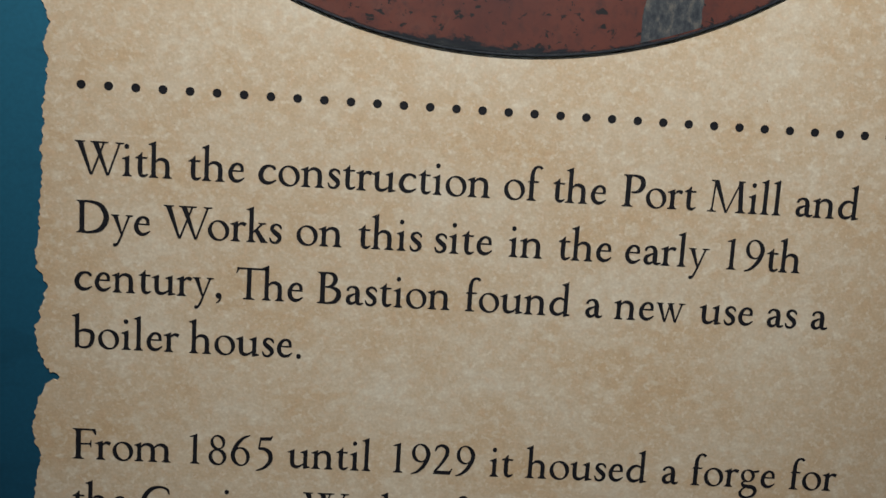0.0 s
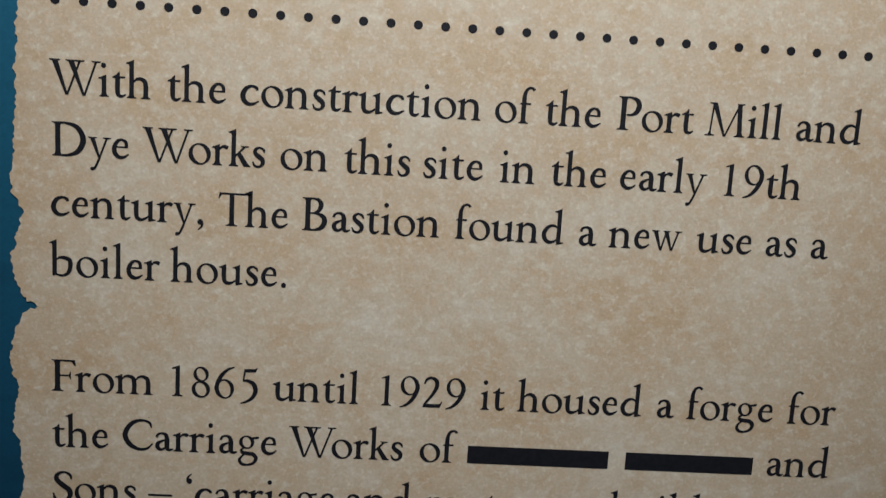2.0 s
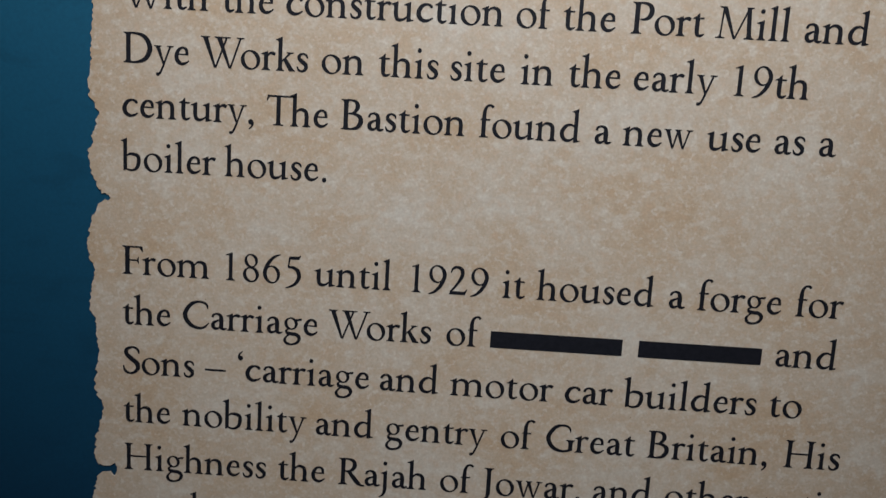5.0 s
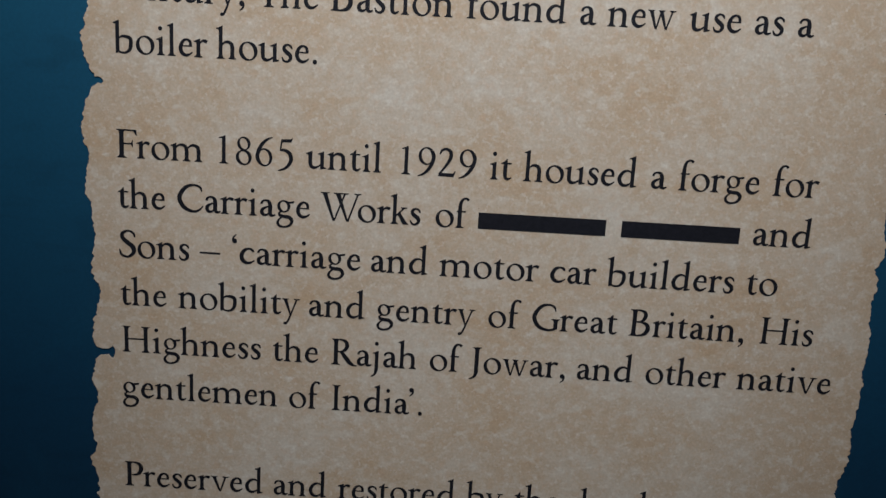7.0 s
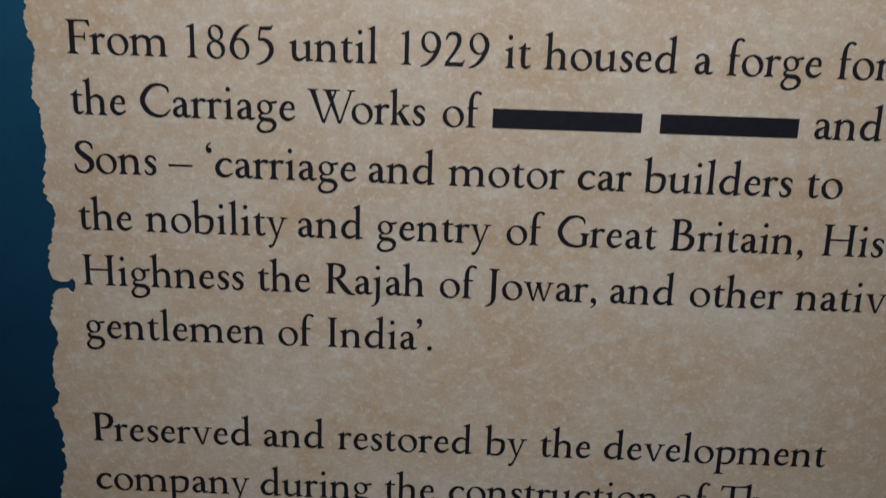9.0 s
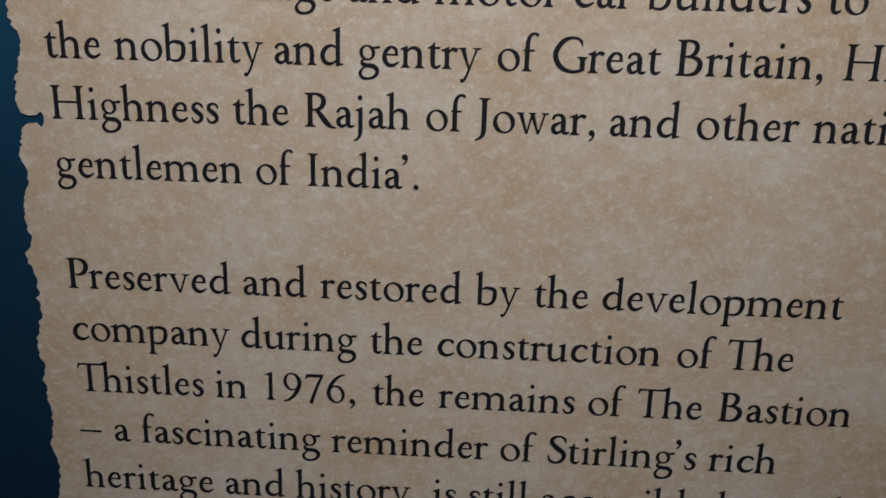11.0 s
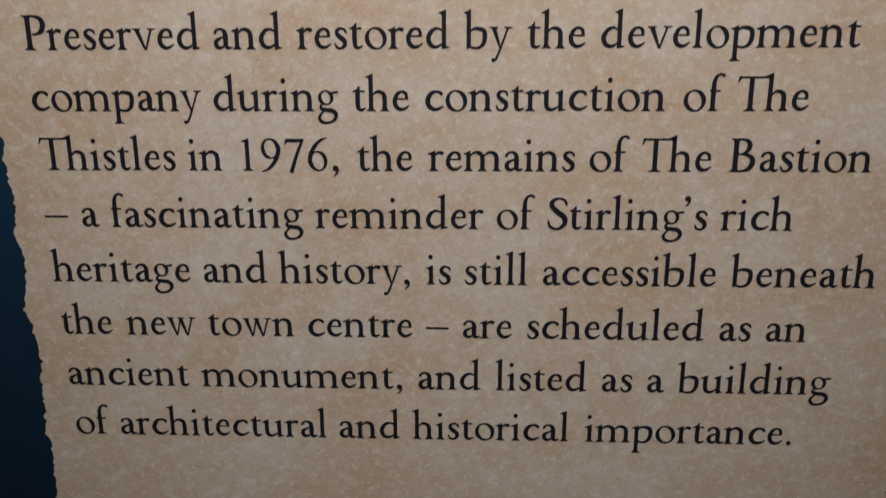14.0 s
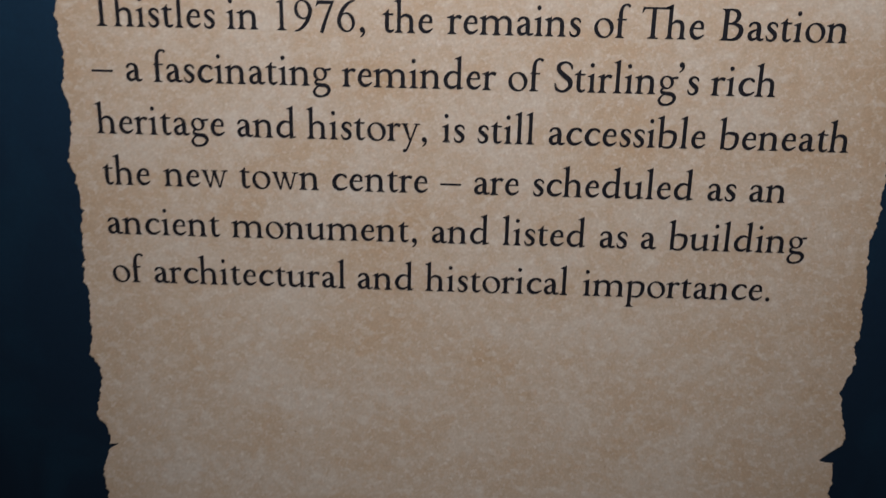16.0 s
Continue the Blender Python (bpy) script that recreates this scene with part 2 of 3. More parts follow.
RIGHT = [223.1, 224.6, 225.5, 223.3, 224.5, 223.3, 223.6, 225.0, 224.7, 224.4, 225.2, 224.3, 225.1, 224.1, 224.5, 224.7, 223.1, 222.0, 224.6, 224.4,
         224.2, 224.7, 224.3, 224.1, 224.7, 225.7, 225.4, 225.4, 224.4, 225.0, 224.5, 224.3, 224.2, 224.4, 224.2, 224.7, 223.6, 223.3, 223.8, 224.4,
         223.8, 224.7, 225.1, 223.7, 225.4, 223.8, 222.1, 223.5, 224.6, 225.8, 224.7, 223.7, 224.1, 223.7]
SHEET_TOP, SHEET_FOOT = 215.0, -300.0


def reach(z, top, knots, seed):
    """The torn edge's x at height z, with small nibbles of its own."""
    u = (top - z) / STEP
    if u < 0 or u > len(knots) - 1:
        base = sum(knots) / len(knots) + 1.5 * noise.noise((seed, z / 11.0, 0.3))
    else:
        i = min(int(u), len(knots) - 2)
        base = knots[i] + (knots[i + 1] - knots[i]) * (u - i)
    return base + 0.75 * noise.noise((seed, z / 1.9, 4.1)) + 0.45 * noise.noise((seed, z / 0.8, 9.7)) + 0.18 * noise.noise((seed, z / 0.41, 2.3))


def torn_outline():
    """The sheet's outline in millimetres, anticlockwise from the top left, with its tears."""
    tears_left = {22.0: ((-6.0, 23.6), (-5.9, 22.5), (-4.9, 22.7), (-3.9, 22.2), (-3.3, 21.4), (-4.0, 20.6), (-5.0, 20.9), (-5.8, 20.2), (-7.0, 19.5)),
                  -58.0: ((-7.7, -57.9), (-5.8, -58.5), (-3.8, -58.3), (-2.6, -57.4), (-1.9, -58.6), (-2.0, -60.0), (-2.7, -61.4), (-3.5, -60.9), (-3.9, -60.2), (-6.4, -60.5)),
                  -260.5: ((-5.5, -260.5), (-4.0, -260.5), (-2.4, -260.2), (-3.4, -261.0), (-5.2, -262.0))}
    tears_right = {24.6: ((224.5, 23.4), (218.2, 24.6), (224.0, 26.0)),
                   -257.0: ((223.6, -258.8), (221.0, -258.6), (218.8, -258.0), (221.8, -255.2), (225.6, -252.2))}
    pts = []
    z = SHEET_TOP
    while z > SHEET_FOOT:
        tear = [k for k in tears_left if abs(z - k) < 1.5 and tears_left[k]]
        if tear:
            pts += tears_left[tear[0]]
            z = tears_left[tear[0]][-1][1] - 0.5
            tears_left[tear[0]] = ()
        else:
            pts.append((reach(z, LEFT_TOP, LEFT, 2.5), z))
            z -= 0.3
    x = pts[-1][0] + 1.5
    while x < 222:
        pts.append((x, SHEET_FOOT + 1.6 * noise.noise((x / 7.0, 3.3, 0)) + 0.5 * noise.noise((x / 1.7, 8.3, 0))))
        x += 0.8
    z = SHEET_FOOT + 0.5
    while z < SHEET_TOP:
        tear = [k for k in tears_right if abs(z - k) < 2.0 and tears_right[k]]
        if tear:
            pts += tears_right[tear[0]]
            z = tears_right[tear[0]][-1][1] + 0.5
            tears_right[tear[0]] = ()
        else:
            pts.append((reach(z, RIGHT_TOP, RIGHT, 7.5), z))
            z += 0.3
    x = 222.0
    while x > -5:
        pts.append((x, SHEET_TOP + 1.6 * noise.noise((x / 7.0, 5.3, 0))))
        x -= 0.8
    return pts


def metres(points):
    return [(x / 1000, BASE + z / 1000) for x, z in points]


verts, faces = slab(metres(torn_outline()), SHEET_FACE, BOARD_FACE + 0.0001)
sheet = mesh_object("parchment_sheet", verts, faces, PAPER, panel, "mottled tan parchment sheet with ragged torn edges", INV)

# row of printed dots under the photograph
DOT_Z, DOT_PITCH, DOT_R = 95.45, 6.59, 1.04
dot_ring = [(math.cos(2 * math.pi * i / 20) * DOT_R * 1.05 / 1000, math.sin(2 * math.pi * i / 20) * DOT_R / 1000) for i in range(20)]
dv, df = slab(dot_ring, INK_FACE, SHEET_FACE + 0.00002)
dot_mesh = None
for i in range(33):
    if dot_mesh is None:
        dot = mesh_object("dot", dv, df, INK, sheet)
        dot_mesh = dot.data
    else:
        dot = new("dot", dot_mesh)
        dot.parent = sheet
    dot.location = (0.00155 + DOT_PITCH * i / 1000, 0, BASE + DOT_Z / 1000)


# ---- lettering ----
# Book-weight old-style roman, drawn in thousandths of the type size: swept pen strokes, stems with bracketed serifs and ringed bowls.
EM, RISE = 0.0121, 1.03                        # millimetres for one thousandth; how much taller the print stands
XH, CAP, ASC, DESC = 400, 653, 711, -245
STEM, CAP_STEM = 89, 97
ADVANCE = {"a": 4.94, "b": 6.05, "c": 5.08, "d": 6.37, "e": 4.77, "f": 3.42, "g": 5.67, "h": 6.04, "i": 3.14, "j": 3.06, "k": 5.20, "l": 3.10,
           "m": 9.73, "n": 6.22, "o": 5.93, "p": 6.06, "r": 3.98, "s": 3.83, "t": 3.67, "u": 6.18, "v": 5.80, "w": 7.97, "y": 5.21, "W": 11.21,
           "T": 7.3, "P": 6.2, "M": 10.62, "D": 8.83, "B": 7.33, "F": 6.3, "C": 7.99, "S": 5.48, "G": 8.92, "H": 9.46, "R": 7.70, "J": 4.14, "1": 5.2,
           "I": 3.90, ",": 2.74, ".": 2.70, "\u2013": 6.38, "\u2018": 1.9, "\u2019": 2.13}
DIGIT, INSET = 5.95, 0.30


def turned(loop, left=True):
    """A loop running with its inside on the left (or on the right, for a hole)."""
    area = sum(a[0] * b[1] - b[0] * a[1] for a, b in zip(loop, loop[1:] + loop[:1]))
    return loop if (area > 0) == left else loop[::-1]


def shape(*pts):
    return [turned(list(pts))]


def swept(*knots):
    """A pen stroke along a smooth line through knots (x, y, width)."""
    p = [np.array(k, float) for k in knots]
    p = [2 * p[0] - p[1]] + p + [2 * p[-1] - p[-2]]
    fine = []
    for a, b, c, d in zip(p, p[1:], p[2:], p[3:]):
        ts = [0.0]
        for u, v in ((a, b), (b, c), (c, d)):
            ts.append(ts[-1] + max(1e-3, math.hypot(v[0] - u[0], v[1] - u[1])) ** 0.5)
        steps = max(2, int(math.hypot(c[0] - b[0], c[1] - b[1]) / 22))
        for k in range(steps):
            t = ts[1] + (ts[2] - ts[1]) * k / steps
            mixed = lambda u, v, i, j: u * (ts[j] - t) / (ts[j] - ts[i]) + v * (t - ts[i]) / (ts[j] - ts[i])
            ab, bc, cd = mixed(a, b, 0, 1), mixed(b, c, 1, 2), mixed(c, d, 2, 3)
            fine.append(mixed(mixed(ab, bc, 0, 2), mixed(bc, cd, 1, 3), 1, 2))
    fine.append(p[-2])
    q = np.array(fine)
    way = np.gradient(q[:, :2], axis=0)
    way /= np.linalg.norm(way, axis=1)[:, None] + 1e-9
    side = np.stack([-way[:, 1], way[:, 0]], 1) * (np.maximum(q[:, 2:], 8) + 5) / 2
    loops = []
    for i in range(len(q) - 1):   # short overlapping links, so that tight turns never fold
        loops.append(turned([tuple(q[i, :2] + side[i]), tuple(q[i, :2] - side[i]), tuple(q[i + 1, :2] - side[i + 1]), tuple(q[i + 1, :2] + side[i + 1])]))
    return loops


def ring(x, y, rx, ry, ix, iy, tilt=18):
    """A bowl: a round outside and a leaning oval counter."""
    n, c, s = 40, math.cos(radians(tilt)), math.sin(radians(tilt))
    around = [(math.cos(2 * math.pi * k / n), math.sin(2 * math.pi * k / n)) for k in range(n)]
    return [turned([(x + rx * a, y + ry * b) for a, b in around]),
            turned([(x + ix * a * c - iy * b * s, y + ix * a * s + iy * b * c) for a, b in around], False)]


def blob(x, y, r):
    return [turned([(x + r * math.cos(2 * math.pi * k / 18), y + r * math.sin(2 * math.pi * k / 18)) for k in range(18)])]


def stem(x, y0, y1, w=STEM):
    return shape((x - w / 2, y0), (x + w / 2, y0), (x + w / 2, y1), (x - w / 2, y1))


def foot(x, y=0, left=92, right=92, w=STEM, up=1):
    """A bracketed serif under a stem, or over it where up is -1."""
    return shape((x - left, y), (x + right, y), (x + right, y + 17 * up), (x + w / 2 + 16, y + 30 * up), (x + w / 2, y + 72 * up),
                 (x - w / 2, y + 72 * up), (x - w / 2 - 16, y + 30 * up), (x - left, y + 17 * up))


def flag(x, y, reach=62, w=STEM):
    """The slanted serif at the head of a small letter's stem."""
    return shape((x + w / 2, y - 110), (x + w / 2, y + 10), (x + w / 2 - 12, y + 10), (x - w / 2, y - 26), (x - w / 2 - reach, y - 48),
                 (x - w / 2 - reach, y - 64), (x - w / 2 - 8, y - 72), (x - w / 2, y - 110))


def post(x, y, w=STEM):
    return stem(x, 0, y - 20, w) + flag(x, y, w=w) + foot(x, w=w)


def arch(x0, x1):
    span = x1 - x0
    return swept((x0 + 30, 300, 24), (x0 + span * 0.34, 362, 40), (x0 + span * 0.62, 374, 60), (x1 - 22, 328, 80), (x1, 240, STEM), (x1, 100, STEM), (x1, 0, STEM)) + foot(x1)


def right_bowl(x, right):
    return swept((x + 30, 318, 24), (x + 95, 364, 42), (x + 180, 368, 62), (right - 60, 325, 80), (right - 42, 205, 88), (right - 75, 85, 72), (right - 155, 18, 46),
                 (x + 95, 12, 36), (x + 20, 38, 34))


def diagonal(x0, y0, x1, y1, w):
    """A slanting stroke whose ends lie flat on the line."""
    slant = w * math.hypot(x1 - x0, y1 - y0) / abs(y1 - y0) / 2
    return shape((x0 - slant, y0), (x0 + slant, y0), (x1 + slant, y1), (x1 - slant, y1))


def wedge(x0, y0, x1, y1, w):
    """A slanting stroke that narrows to the point of a v."""
    slant = w * math.hypot(x1 - x0, y1 - y0) / abs(y1 - y0) / 2
    return shape((x0 - slant, y0), (x0 + slant, y0), (x1 + slant * 0.42, y1), (x1 - slant * 0.42, y1))


def bar(x0, x1, y0, y1):
    return shape((x0, y0), (x1, y0), (x1, y1), (x0, y1))


def top_serif(x0, x1, y=XH):
    return shape((x0, y), (x0, y - 16), (x0 + 40, y - 30), (x1 - 40, y - 30), (x1, y - 16), (x1, y))


def moved(loops, dx, dy, half_turn=False):
    return [[(dx - x, dy - y) if half_turn else (x + dx, y + dy) for x, y in loop] for loop in loops]


def small_letter(ch):
    if ch == "a":
        return (swept((74, 290, 50), (92, 345, 44), (165, 380, 38), (245, 350, 68), (274, 262, STEM), (274, 110, STEM), (292, 40, 70), (340, 26, 46), (400, 52, 18))
                + swept((262, 246, 26), (180, 214, 40), (96, 158, 72), (90, 82, 82), (138, 32, 62), (205, 42, 42), (262, 92, 26)))
    if ch == "b":
        return stem(96, 40, ASC - 20) + flag(96, ASC) + shape((53, 60), (53, 0), (80, -4), (139, 36), (139, 90)) + right_bowl(96, 455)
    if ch == "c":
        return swept((346, 304, 40), (326, 348, 54), (250, 379, 42), (150, 338, 70), (86, 200, 88), (118, 88, 82), (196, 36, 66), (280, 44, 46), (374, 98, 18))
    if ch == "d":
        return (stem(394, 20, ASC - 20) + flag(394, ASC) + shape((351, 70), (351, -6), (380, -6), (500, 22), (500, 38), (437, 50), (437, 90))
                + swept((360, 340, 34), (275, 376, 40), (165, 338, 66), (86, 200, 90), (124, 80, 80), (210, 34, 62), (295, 50, 42), (364, 98, 26)))
    if ch == "e":
        return (swept((322, 250, 62), (302, 338, 60), (222, 378, 42), (138, 334, 64), (82, 200, 86), (110, 92, 82), (188, 36, 66), (272, 44, 46), (366, 104, 18))
                + shape((88, 222), (353, 222), (353, 250), (88, 250)))
    if ch == "f":
        return (swept((118, 0, STEM), (118, 420, STEM), (126, 560, 76), (168, 660, 54), (232, 694, 40), (282, 684, 46), (312, 650, 58)) + foot(118, right=105)
                + shape((30, 366), (250, 366), (262, 400), (52, 400)))
    if ch == "g":
        return (ring(208, 262, 160, 144, 84, 116, 16) + shape((310, 330), (452, 346), (462, 388), (440, 392), (320, 372))
                + swept((152, 136, 22), (94, 92, 46), (118, 44, 68), (220, 22, 74), (340, 6, 80), (408, -72, 80), (366, -172, 56), (236, -226, 40), (112, -206, 58),
                        (64, -132, 62), (98, -58, 40), (170, 4, 24)))
    if ch == "h":
        return post(98, ASC) + arch(98, 374)
    if ch == "i":
        return post(130, XH) + blob(120, 588, 48)
    if ch == "j":
        return (stem(130, 0, XH - 20) + flag(130, XH) + swept((130, 60, STEM), (128, -70, 82), (102, -166, 58), (50, -224, 32), (-8, -250, 12)) + blob(120, 588, 48))
    if ch == "k":
        return (post(98, ASC) + swept((128, 196, 30), (220, 282, 32), (318, 385, 36)) + top_serif(238, 396)
                + shape((166, 226), (226, 286), (402, 36), (438, 17), (438, 0), (300, 0)))
    if ch == "l":
        return post(126, ASC)
    if ch == "m":
        return post(106, XH) + arch(106, 394) + arch(394, 682)
    if ch == "n":
        return post(106, XH) + arch(106, 386)
    if ch == "o":
        return ring(245, 198, 214, 210, 126, 180)
    if ch == "p":
        return stem(112, DESC, XH - 20) + flag(112, XH) + foot(112, DESC, right=108) + right_bowl(112, 462)
    if ch == "r":
        return post(106, XH) + swept((134, 296, 22), (176, 350, 34), (222, 370, 52), (262, 362, 68), (302, 342, 62))
    if ch == "s":
        return swept((262, 292, 22), (246, 346, 40), (170, 386, 38), (96, 346, 60), (88, 286, 72), (150, 220, 86), (226, 150, 84), (232, 78, 68), (166, 16, 42), (84, 34, 42), (48, 112, 20))
    if ch == "t":
        return (swept((132, 380, STEM), (132, 120, STEM), (148, 48, 74), (206, 22, 52), (292, 62, 18))
                + shape((30, 366), (268, 366), (280, 400), (175, 400), (175, 486), (158, 486), (104, 424), (30, 384)))
    if ch == "u":
        return (swept((104, 380, STEM), (104, 140, STEM), (126, 58, 78), (196, 26, 60), (276, 46, 40), (372, 112, 22)) + flag(104, XH)
                + stem(386, 20, XH - 20) + flag(386, XH) + shape((343, 70), (343, -6), (372, -6), (492, 22), (492, 38), (429, 50), (429, 90)))
    if ch == "v":
        return wedge(92, XH, 246, -8, 92) + diagonal(386, XH, 250, -8, 40) + top_serif(12, 182) + top_serif(304, 468)
    if ch == "w":
        return (wedge(84, XH, 218, -8, 90) + diagonal(322, XH, 222, -8, 38) + wedge(310, XH, 448, -8, 90) + diagonal(576, XH, 452, -8, 38)
                + top_serif(8, 166) + top_serif(248, 400) + top_serif(500, 650))
    if ch == "y":
        return (wedge(84, XH, 224, -4, 90) + diagonal(376, XH, 214, -30, 40) + swept((230, 10, 40), (180, -110, 40), (134, -196, 44), (92, -224, 52)) + blob(84, -214, 36)
                + top_serif(8, 172) + top_serif(296, 452))
    return []


def capital(ch):
    c = CAP_STEM
    pillar = lambda x, wide=104: stem(x, 0, CAP, c) + foot(x, 0, wide, wide, c) + foot(x, CAP, wide, wide, c, -1)
    if ch in "CG":
        curve = [(592, 480, 18), (566, 578, 44), (440, 636, 40), (250, 584, 74), (102, 326, 92), (204, 102, 86), (392, 16, 56)]
        if ch == "C":
            return swept(*curve, (520, 44, 42), (622, 152, 18))
        return swept(*curve, (530, 22, 46), (612, 60, 60)) + stem(610, 40, 270, c) + foot(610, 290, 106, 96, c, -1)
    if ch == "S":
        return swept((370, 486, 20), (346, 582, 46), (246, 640, 40), (132, 582, 66), (120, 484, 78), (214, 366, 96), (332, 248, 94), (342, 118, 74), (228, 12, 44), (104, 52, 50), (62, 186, 20))
    if ch == "I":
        return pillar(161)
    if ch == "H":
        return pillar(150) + pillar(632) + bar(150, 632, 318, 352)
    if ch == "J":
        return stem(186, 60, CAP, c) + foot(186, CAP, 104, 104, c, -1) + swept((186, 120, c), (182, 0, 86), (146, -90, 58), (80, -140, 32), (20, -160, 12))
    if ch == "T":
        return (stem(296, 0, CAP - 10, c) + foot(296, 0, 118, 118, c) + bar(46, 556, 618, CAP)
                + shape((46, CAP + 8), (22, 534), (38, 530), (92, 618), (92, CAP)) + shape((556, CAP + 8), (580, 534), (564, 530), (510, 618), (510, CAP)))
    if ch == "F":
        return (pillar(146) + bar(146, 446, 620, CAP) + shape((446, CAP), (466, CAP), (478, 528), (462, 524), (400, 620), (400, CAP))
                + bar(146, 362, 312, 344) + shape((352, 344), (376, 412), (388, 412), (388, 250), (376, 250), (352, 312)))
    if ch == "P":
        return pillar(146) + swept((140, 636, 32), (262, 638, 36), (386, 590, 76), (426, 474, 96), (376, 348, 76), (282, 300, 38), (206, 300, 26))
    if ch == "R":
        return (pillar(146) + swept((140, 636, 32), (258, 638, 36), (372, 594, 74), (408, 492, 94), (362, 384, 74), (268, 334, 38), (190, 330, 28))
                + swept((270, 338, 66), (382, 186, 98), (490, 56, 90), (570, 4, 46), (650, -4, 18)))
    if ch == "B":
        return (pillar(146) + swept((140, 636, 32), (256, 638, 36), (358, 600, 70), (392, 510, 90), (350, 404, 66), (262, 354, 32), (180, 350, 26))
                + swept((200, 350, 28), (320, 344, 46), (444, 278, 84), (466, 178, 98), (400, 60, 76), (282, 18, 38), (140, 17, 32)))
    if ch == "D":
        return pillar(146) + swept((140, 634, 34), (300, 634, 42), (500, 566, 80), (612, 330, 104), (510, 100, 84), (320, 20, 44), (140, 18, 34))
    if ch == "M":
        return (diagonal(168, CAP, 124, 0, 38) + wedge(178, CAP, 432, -8, 102) + diagonal(712, CAP, 436, -8, 36) + diagonal(704, CAP, 748, 0, c)
                + foot(124, 0, 98, 98, 38) + foot(748, 0, 112, 104, c) + top_serif(72, 230, CAP) + top_serif(650, 806, CAP))
    if ch == "W":
        return (wedge(100, CAP, 316, -10, 102) + diagonal(560, CAP, 324, -10, 38) + wedge(392, CAP, 624, -10, 102) + diagonal(852, CAP, 634, -10, 38)
                + top_serif(8, 206, CAP) + top_serif(300, 640, CAP) + top_serif(766, 932, CAP))
    return []


def six():
    return swept((446, 662, 14), (318, 612, 46), (190, 488, 74), (104, 320, 86), (84, 200, 88), (122, 90, 80)) + ring(252, 196, 196, 206, 118, 176, 12)


def digit(ch):
    if ch == "1":
        return stem(194, 0, 620, 88) + shape((150, 520), (238, 520), (238, 648), (222, 648), (74, 590), (74, 574), (150, 580)) + foot(194, 0, 104, 104, 88)
    if ch == "2":
        return (swept((70, 500, 22), (112, 592, 48), (214, 632, 52), (322, 572, 82), (334, 452, 84), (256, 290, 60), (70, 40, 40))
                + shape((40, 0), (420, 0), (470, 128), (452, 134), (404, 76), (92, 76)))
    if ch == "5":
        return (shape((168, 566), (404, 574), (440, 664), (424, 668), (392, 642), (182, 634)) + swept((182, 630, 36), (146, 376, 32))
                + swept((140, 384, 36), (250, 388, 60), (372, 308, 88), (404, 170, 90), (330, 26, 66), (214, -54, 40), (92, -92, 14)))
    if ch == "6":
        return six()
    if ch == "7":
        return shape((48, 520), (66, 520), (112, 570), (440, 572), (470, 640), (80, 640)) + swept((438, 620, 46), (312, 340, 62), (176, -40, 78))
    if ch == "8":
        return ring(248, 166, 192, 178, 108, 146, 22) + ring(248, 484, 160, 158, 88, 130, 22)
    if ch == "9":
        return moved(six(), 500, 642, True)
    return []


def mark(ch):
    tick = blob(0, 0, 58) + swept((28, 14, 54), (42, -36, 48), (18, -104, 32), (-44, -158, 14))
    if ch == ".":
        return blob(112, 42, 52)
    if ch == ",":
        return moved(tick, 118, 46)
    if ch == "\u2019":
        return moved(tick, 44, 640)
    if ch == "\u2018":
        return moved(tick, 80, 548, True)
    return bar(10, 512, 196, 238)


def flat_fill(loops):
    """Verts and faces of a thin plate from outlines in millimetres, holes left open."""
    pts = [Vector((float(x), float(y))) for loop in loops for x, y in loop]
    edges, base = [], 0
    for loop in loops:
        edges += [(base + i, base + (i + 1) % len(loop)) for i in range(len(loop))]
        base += len(loop)
    flat, _, tris = geometry.delaunay_2d_cdt(pts, edges, [], 0, 1e-5)[:3]
    a = np.array([pts[i] for i, j in edges])
    b = np.array([pts[j] for i, j in edges])
    kept = []
    for t in tris:
        c = sum((flat[k] for k in t), Vector((0, 0))) / len(t)
        side = (b[:, 0] - a[:, 0]) * (c.y - a[:, 1]) - (c.x - a[:, 0]) * (b[:, 1] - a[:, 1])
        turns = ((a[:, 1] <= c.y) & (b[:, 1] > c.y) & (side > 0)).sum() - ((a[:, 1] > c.y) & (b[:, 1] <= c.y) & (side < 0)).sum()
        if turns > 0:
            kept.append(tuple(t))
    n = len(flat)
    verts = [(v.x, v.y, 0.02) for v in flat] + [(v.x, v.y, -0.02) for v in flat]
    half = {(t[i], t[(i + 1) % len(t)]) for t in kept for i in range(len(t))}
    faces = kept + [(i, i + n, j + n, j) for i, j in sorted(half) if (j, i) not in half]
    return verts, faces


GLYPHS = {}
WIDER = {"P": 1.10, "F": 1.13, "C": 1.10, "c": 1.10, "a": 1.05, "r": 1.04, "D": 1.05, "W": 1.07, "B": 1.07, "R": 1.05, "v": 1.05, "S": 1.22, "G": 1.05, "s": 1.07, "o": 1.03, "J": 1.05}
KERN = {"Th": 0.3, "Wo": 0.55}   # pairs set closer


def advance(ch):
    return ADVANCE.get(ch, DIGIT)


def glyph(ch):
    if ch not in GLYPHS:
        loops = small_letter(ch) if ch.islower() else capital(ch) if ch.isupper() else digit(ch) if ch.isdigit() else mark(ch)
        if ch == "Th":   # the joined pair: the bar of the T runs into the stem of the h
            loops = [loop for loop in moved(capital("T"), 10, 0) if min(x for x, y in loop) < 500] + bar(540, 690, 618, CAP)
        wide, left = WIDER.get(ch, 1.0), {"C": 26, "S": 24}.get(ch, 0)
        GLYPHS[ch] = flat_fill([[((30 - left + (x - 30) * wide) * EM, y * EM * RISE) for x, y in loop] for loop in loops])
    return GLYPHS[ch]


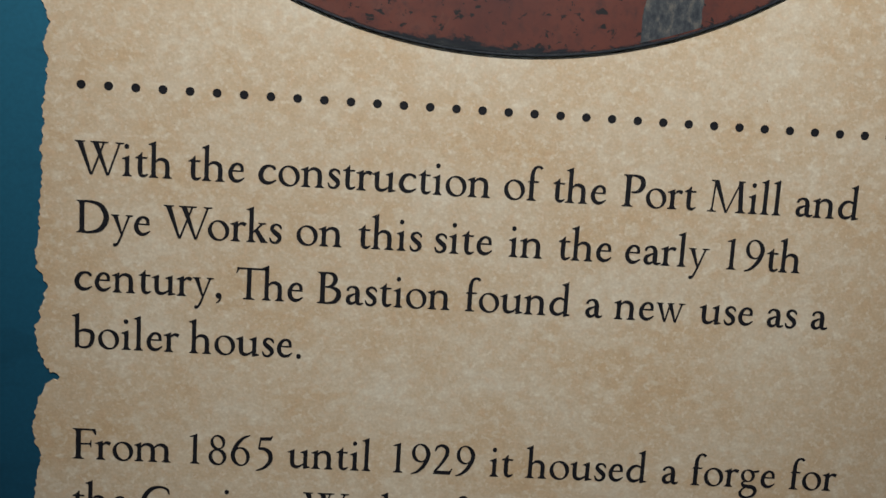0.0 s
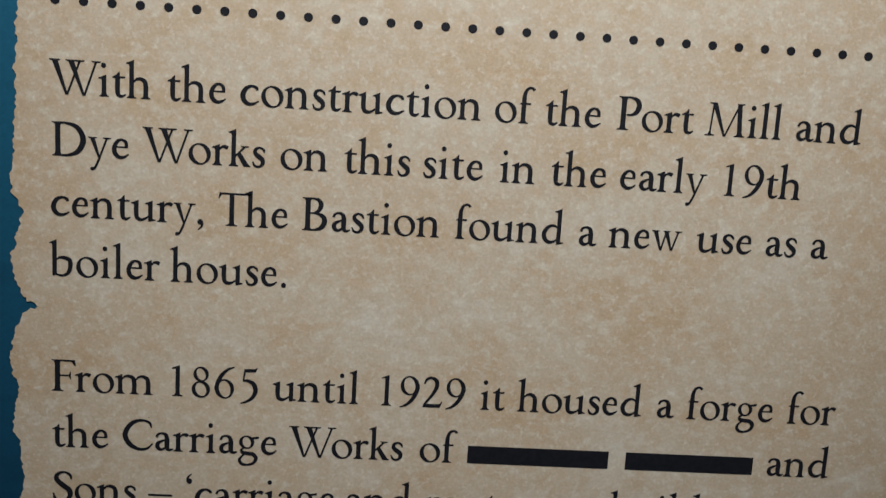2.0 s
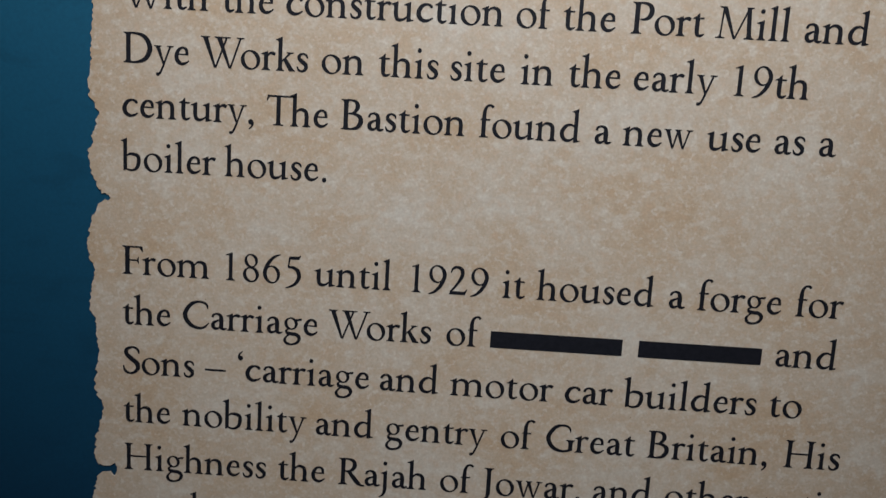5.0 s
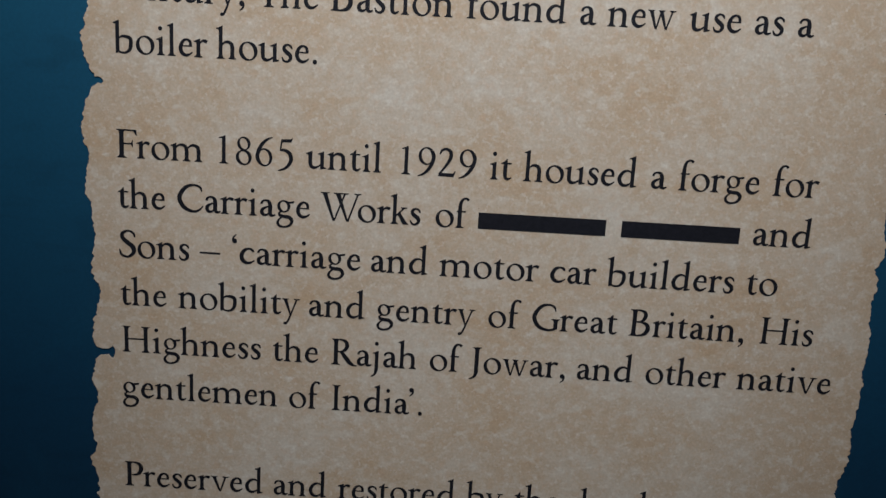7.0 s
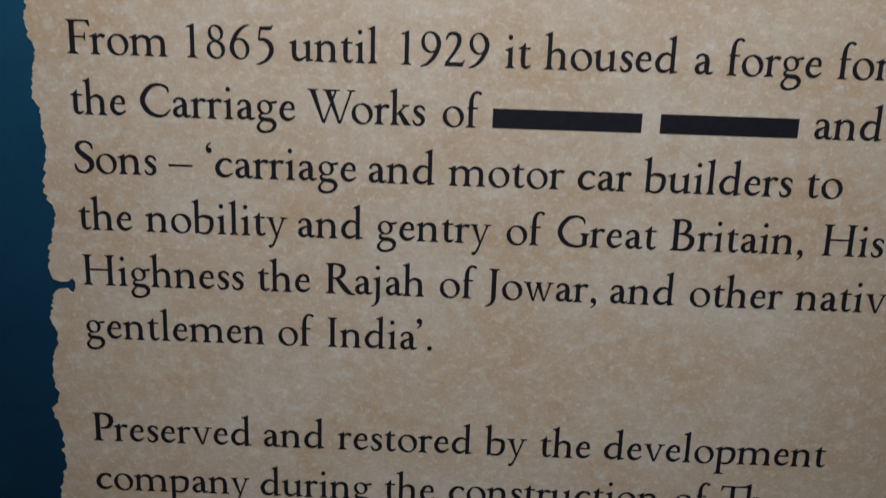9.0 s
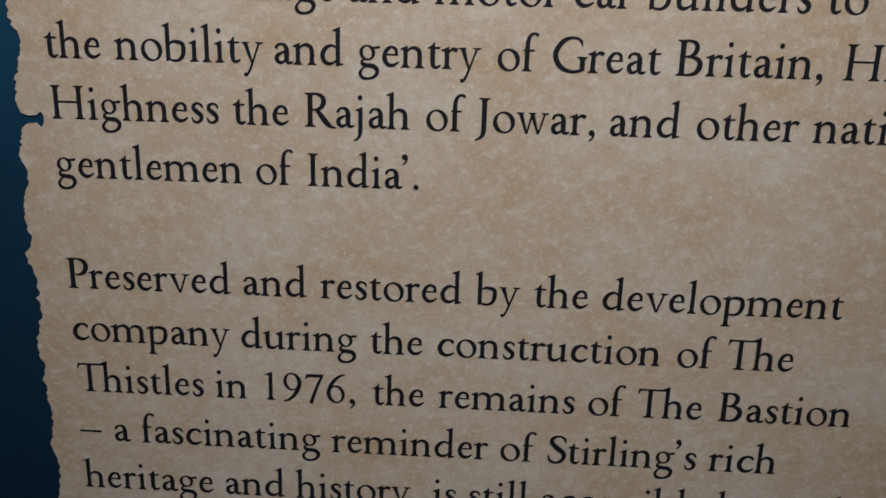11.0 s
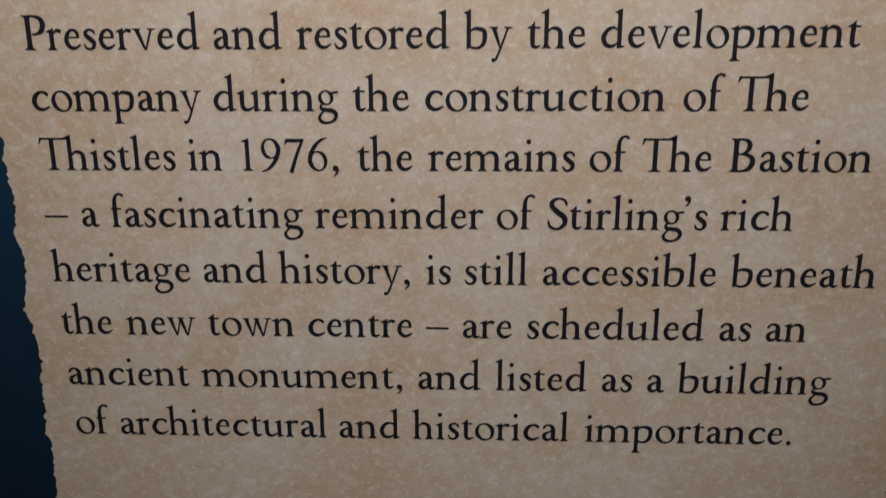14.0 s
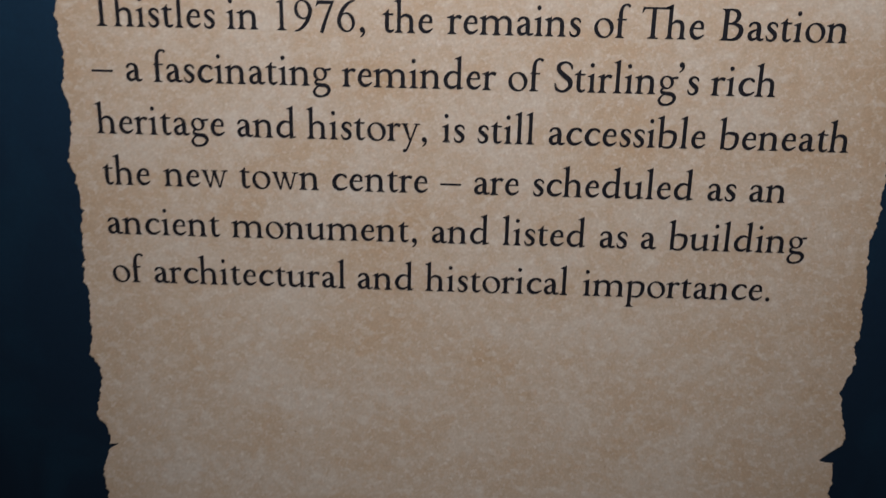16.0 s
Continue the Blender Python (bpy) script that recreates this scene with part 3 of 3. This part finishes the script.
def printed_word(word, x, z, stretch):
    """One word, its letters side by side, lying on the sheet at x, z in millimetres."""
    verts, faces = [], []
    x -= INSET
    for i, ch in enumerate(word):
        gv, gf = glyph("Th" if word[i:i + 2] == "Th" else ch)
        base = len(verts)
        verts += [((x + a * stretch) / 1000, SHEET_FACE - 0.00003 - c / 1000, BASE + (z + b) / 1000) for a, b, c in gv]
        faces += [tuple(base + k for k in f) for f in gf]
        x += (advance(ch) - KERN.get(word[i:i + 2], 0)) * stretch
    mesh_object("word", verts, faces, INK, sheet)


def printed_bar(width, x, z):
    """A name left unlettered: a plain bar of the word's size."""
    outline = [((x + a) / 1000, BASE + (z + b) / 1000) for a, b in ((0.2, 0.1), (width - 0.2, 0.1), (width - 0.2, XH * EM), (0.2, XH * EM))]
    bv, bf = slab(outline, INK_FACE, SHEET_FACE + 0.00002)
    mesh_object("text_bar", bv, bf, INK, sheet)


LEADING = 14.74


def text_line(row, stretch, words):
    """A line of text: its row counted up from BASE, how widely it is set, and each word with the x where it begins. '#' and a width stand for a bar."""
    items = words.split()
    for w, x in zip(items[::2], items[1::2]):
        if w[0] == "#":
            printed_bar(float(w[1:]), float(x), row * LEADING)
        else:
            printed_word(w, float(x), row * LEADING, stretch)


text_line(5, 1.008, "With 0.3 the 27.8 construction 45.0 of 107.1 the 119.6 Port 137.5 Mill 160.0 and 183.1")
text_line(4, 1.012, "Dye 0.4 Works 22.2 on 55.2 this 70.8 site 90.2 in 109.4 the 122.2 early 139.6 19th 165.8")
text_line(3, 0.998, "century, 0.0 The 40.4 Bastion 60.9 found 99.2 a 130.4 new 138.4 use 161.1 as 178.8 a 190.7")
text_line(2, 0.994, "boiler 0.1 house. 29.4")
text_line(0, 0.997, "From -0.2 1865 29.2 until 55.5 1929 82.2 it 108.5 housed 118.5 a 154.9 forge 163.1 for 190.2")
text_line(-1, 1.009, "the -0.0 Carriage 17.5 Works 59.9 of 93.5 #37.7 105.9 #34.8 147.8 and 186.2")
text_line(-2, 1.011, "Sons -0.1 \u2013 24.3 \u2018carriage 33.9 and 75.0 motor 95.8 car 128.2 builders 145.4 to 186.3")
text_line(-3, 1.004, "the 0.1 nobility 17.8 and 56.9 gentry 77.5 of 111.0 Great 123.8 Britain, 153.1 His 192.1")
text_line(-4, 1.006, "Highness 0.1 the 46.3 Rajah 64.1 of 94.2 Jowar, 106.4 and 138.8 other 159.7 native 187.5")
text_line(-5, 0.995, "gentlemen -0.0 of 51.6 India\u2019. 64.5")
text_line(-7, 1.000, "Preserved -0.0 and 47.1 restored 67.9 by 108.4 the 123.2 development 140.6")
text_line(-8, 1.003, "company 0.0 during 46.0 the 80.8 construction 98.5 of 161.2 The 173.8")
text_line(-9, 1.004, "Thistles 0.3 in 38.5 1976, 51.7 the 81.5 remains 99.6 of 139.3 The 152.0 Bastion 173.4")
text_line(-10, 1.005, "\u2013 -0.3 a 9.1 fascinating 17.1 reminder 70.5 of 116.6 Stirling\u2019s 129.4 rich 172.9")
text_line(-11, 1.007, "heritage -0.1 and 39.9 history, 60.4 is 98.6 still 108.5 accessible 128.6 beneath 176.8")
text_line(-12, 1.003, "the 0.1 new 18.2 town 40.1 centre 66.9 \u2013 98.6 are 108.0 scheduled 125.0 as 174.9 an 186.8")
text_line(-13, 1.003, "ancient 0.0 monument, 37.4 and 96.1 listed 117.0 as 145.2 a 157.2 building 165.6")
text_line(-14, 1.001, "of 0.4 architectural 12.9 and 74.2 historical 94.9 importance. 141.5")

# ---- round photograph ----
PHOTO_FACE = -0.00028


def arc_plate(name, radius, front, back, material, parent, label="", inverse=None):
    """A round plate about the photograph's centre."""
    n = 240
    pts = []
    for i in range(n):
        a = 2 * math.pi * i / n - math.pi / 2
        pts.append((CX + radius * math.cos(a), CZ + radius * math.sin(a)))
    verts, faces = slab(metres(pts), front, back)
    return mesh_object(name, verts, faces, material, parent, label, inverse)


photo = arc_plate("round_photograph", RAD - 0.6, PHOTO_FACE, BOARD_FACE + 0.0001, RED, panel, "round photograph of chipped red-painted boards", INV)


def rim_ring():
    n, verts, faces = 240, [], []
    for i in range(n):
        a = 2 * math.pi * i / n
        for r, y in ((RAD - 0.5, PHOTO_FACE - 0.000025), (RAD - 0.2, PHOTO_FACE - 0.00003), (RAD, PHOTO_FACE), (RAD + 0.03, BOARD_FACE)):
            verts.append(((CX + r * math.cos(a)) / 1000, y, BASE + (CZ + r * math.sin(a)) / 1000))
    for i in range(n):
        for k in range(3):
            faces.append((4 * i + k, 4 * ((i + 1) % n) + k, 4 * ((i + 1) % n) + k + 1, 4 * i + k + 1))
    return mesh_object("rim", verts, faces, RIM, photo, "dark navy rim")


rim_ring()


def timber_band(x0, x1):
    """The grey upright timber across the photograph."""
    pts = []
    for x in np.linspace(x0, x1, 8):
        pts.append((x, CZ - math.sqrt((RAD - 1.0) ** 2 - (x - CX) ** 2)))
    top = CZ + 60
    z = pts[-1][1] + 2
    right, left = [], []
    while z < top:
        right.append((x1 + 0.7 * noise.noise((1.3, z / 4.0, 0)) + 0.3 * noise.noise((1.3, z / 1.1, 5)), z))
        left.append((x0 + 0.9 * noise.noise((8.3, z / 4.0, 0)) + 0.3 * noise.noise((8.3, z / 1.1, 5)), z))
        z += 0.6
    verts, faces = slab(metres(pts + right + left[::-1]), PHOTO_FACE - 0.00002, PHOTO_FACE + 0.0001)
    return mesh_object("timber_band", verts, faces, GREY, photo, "weathered grey upright timber in the photograph")


timber_band(138.8, 153.6)
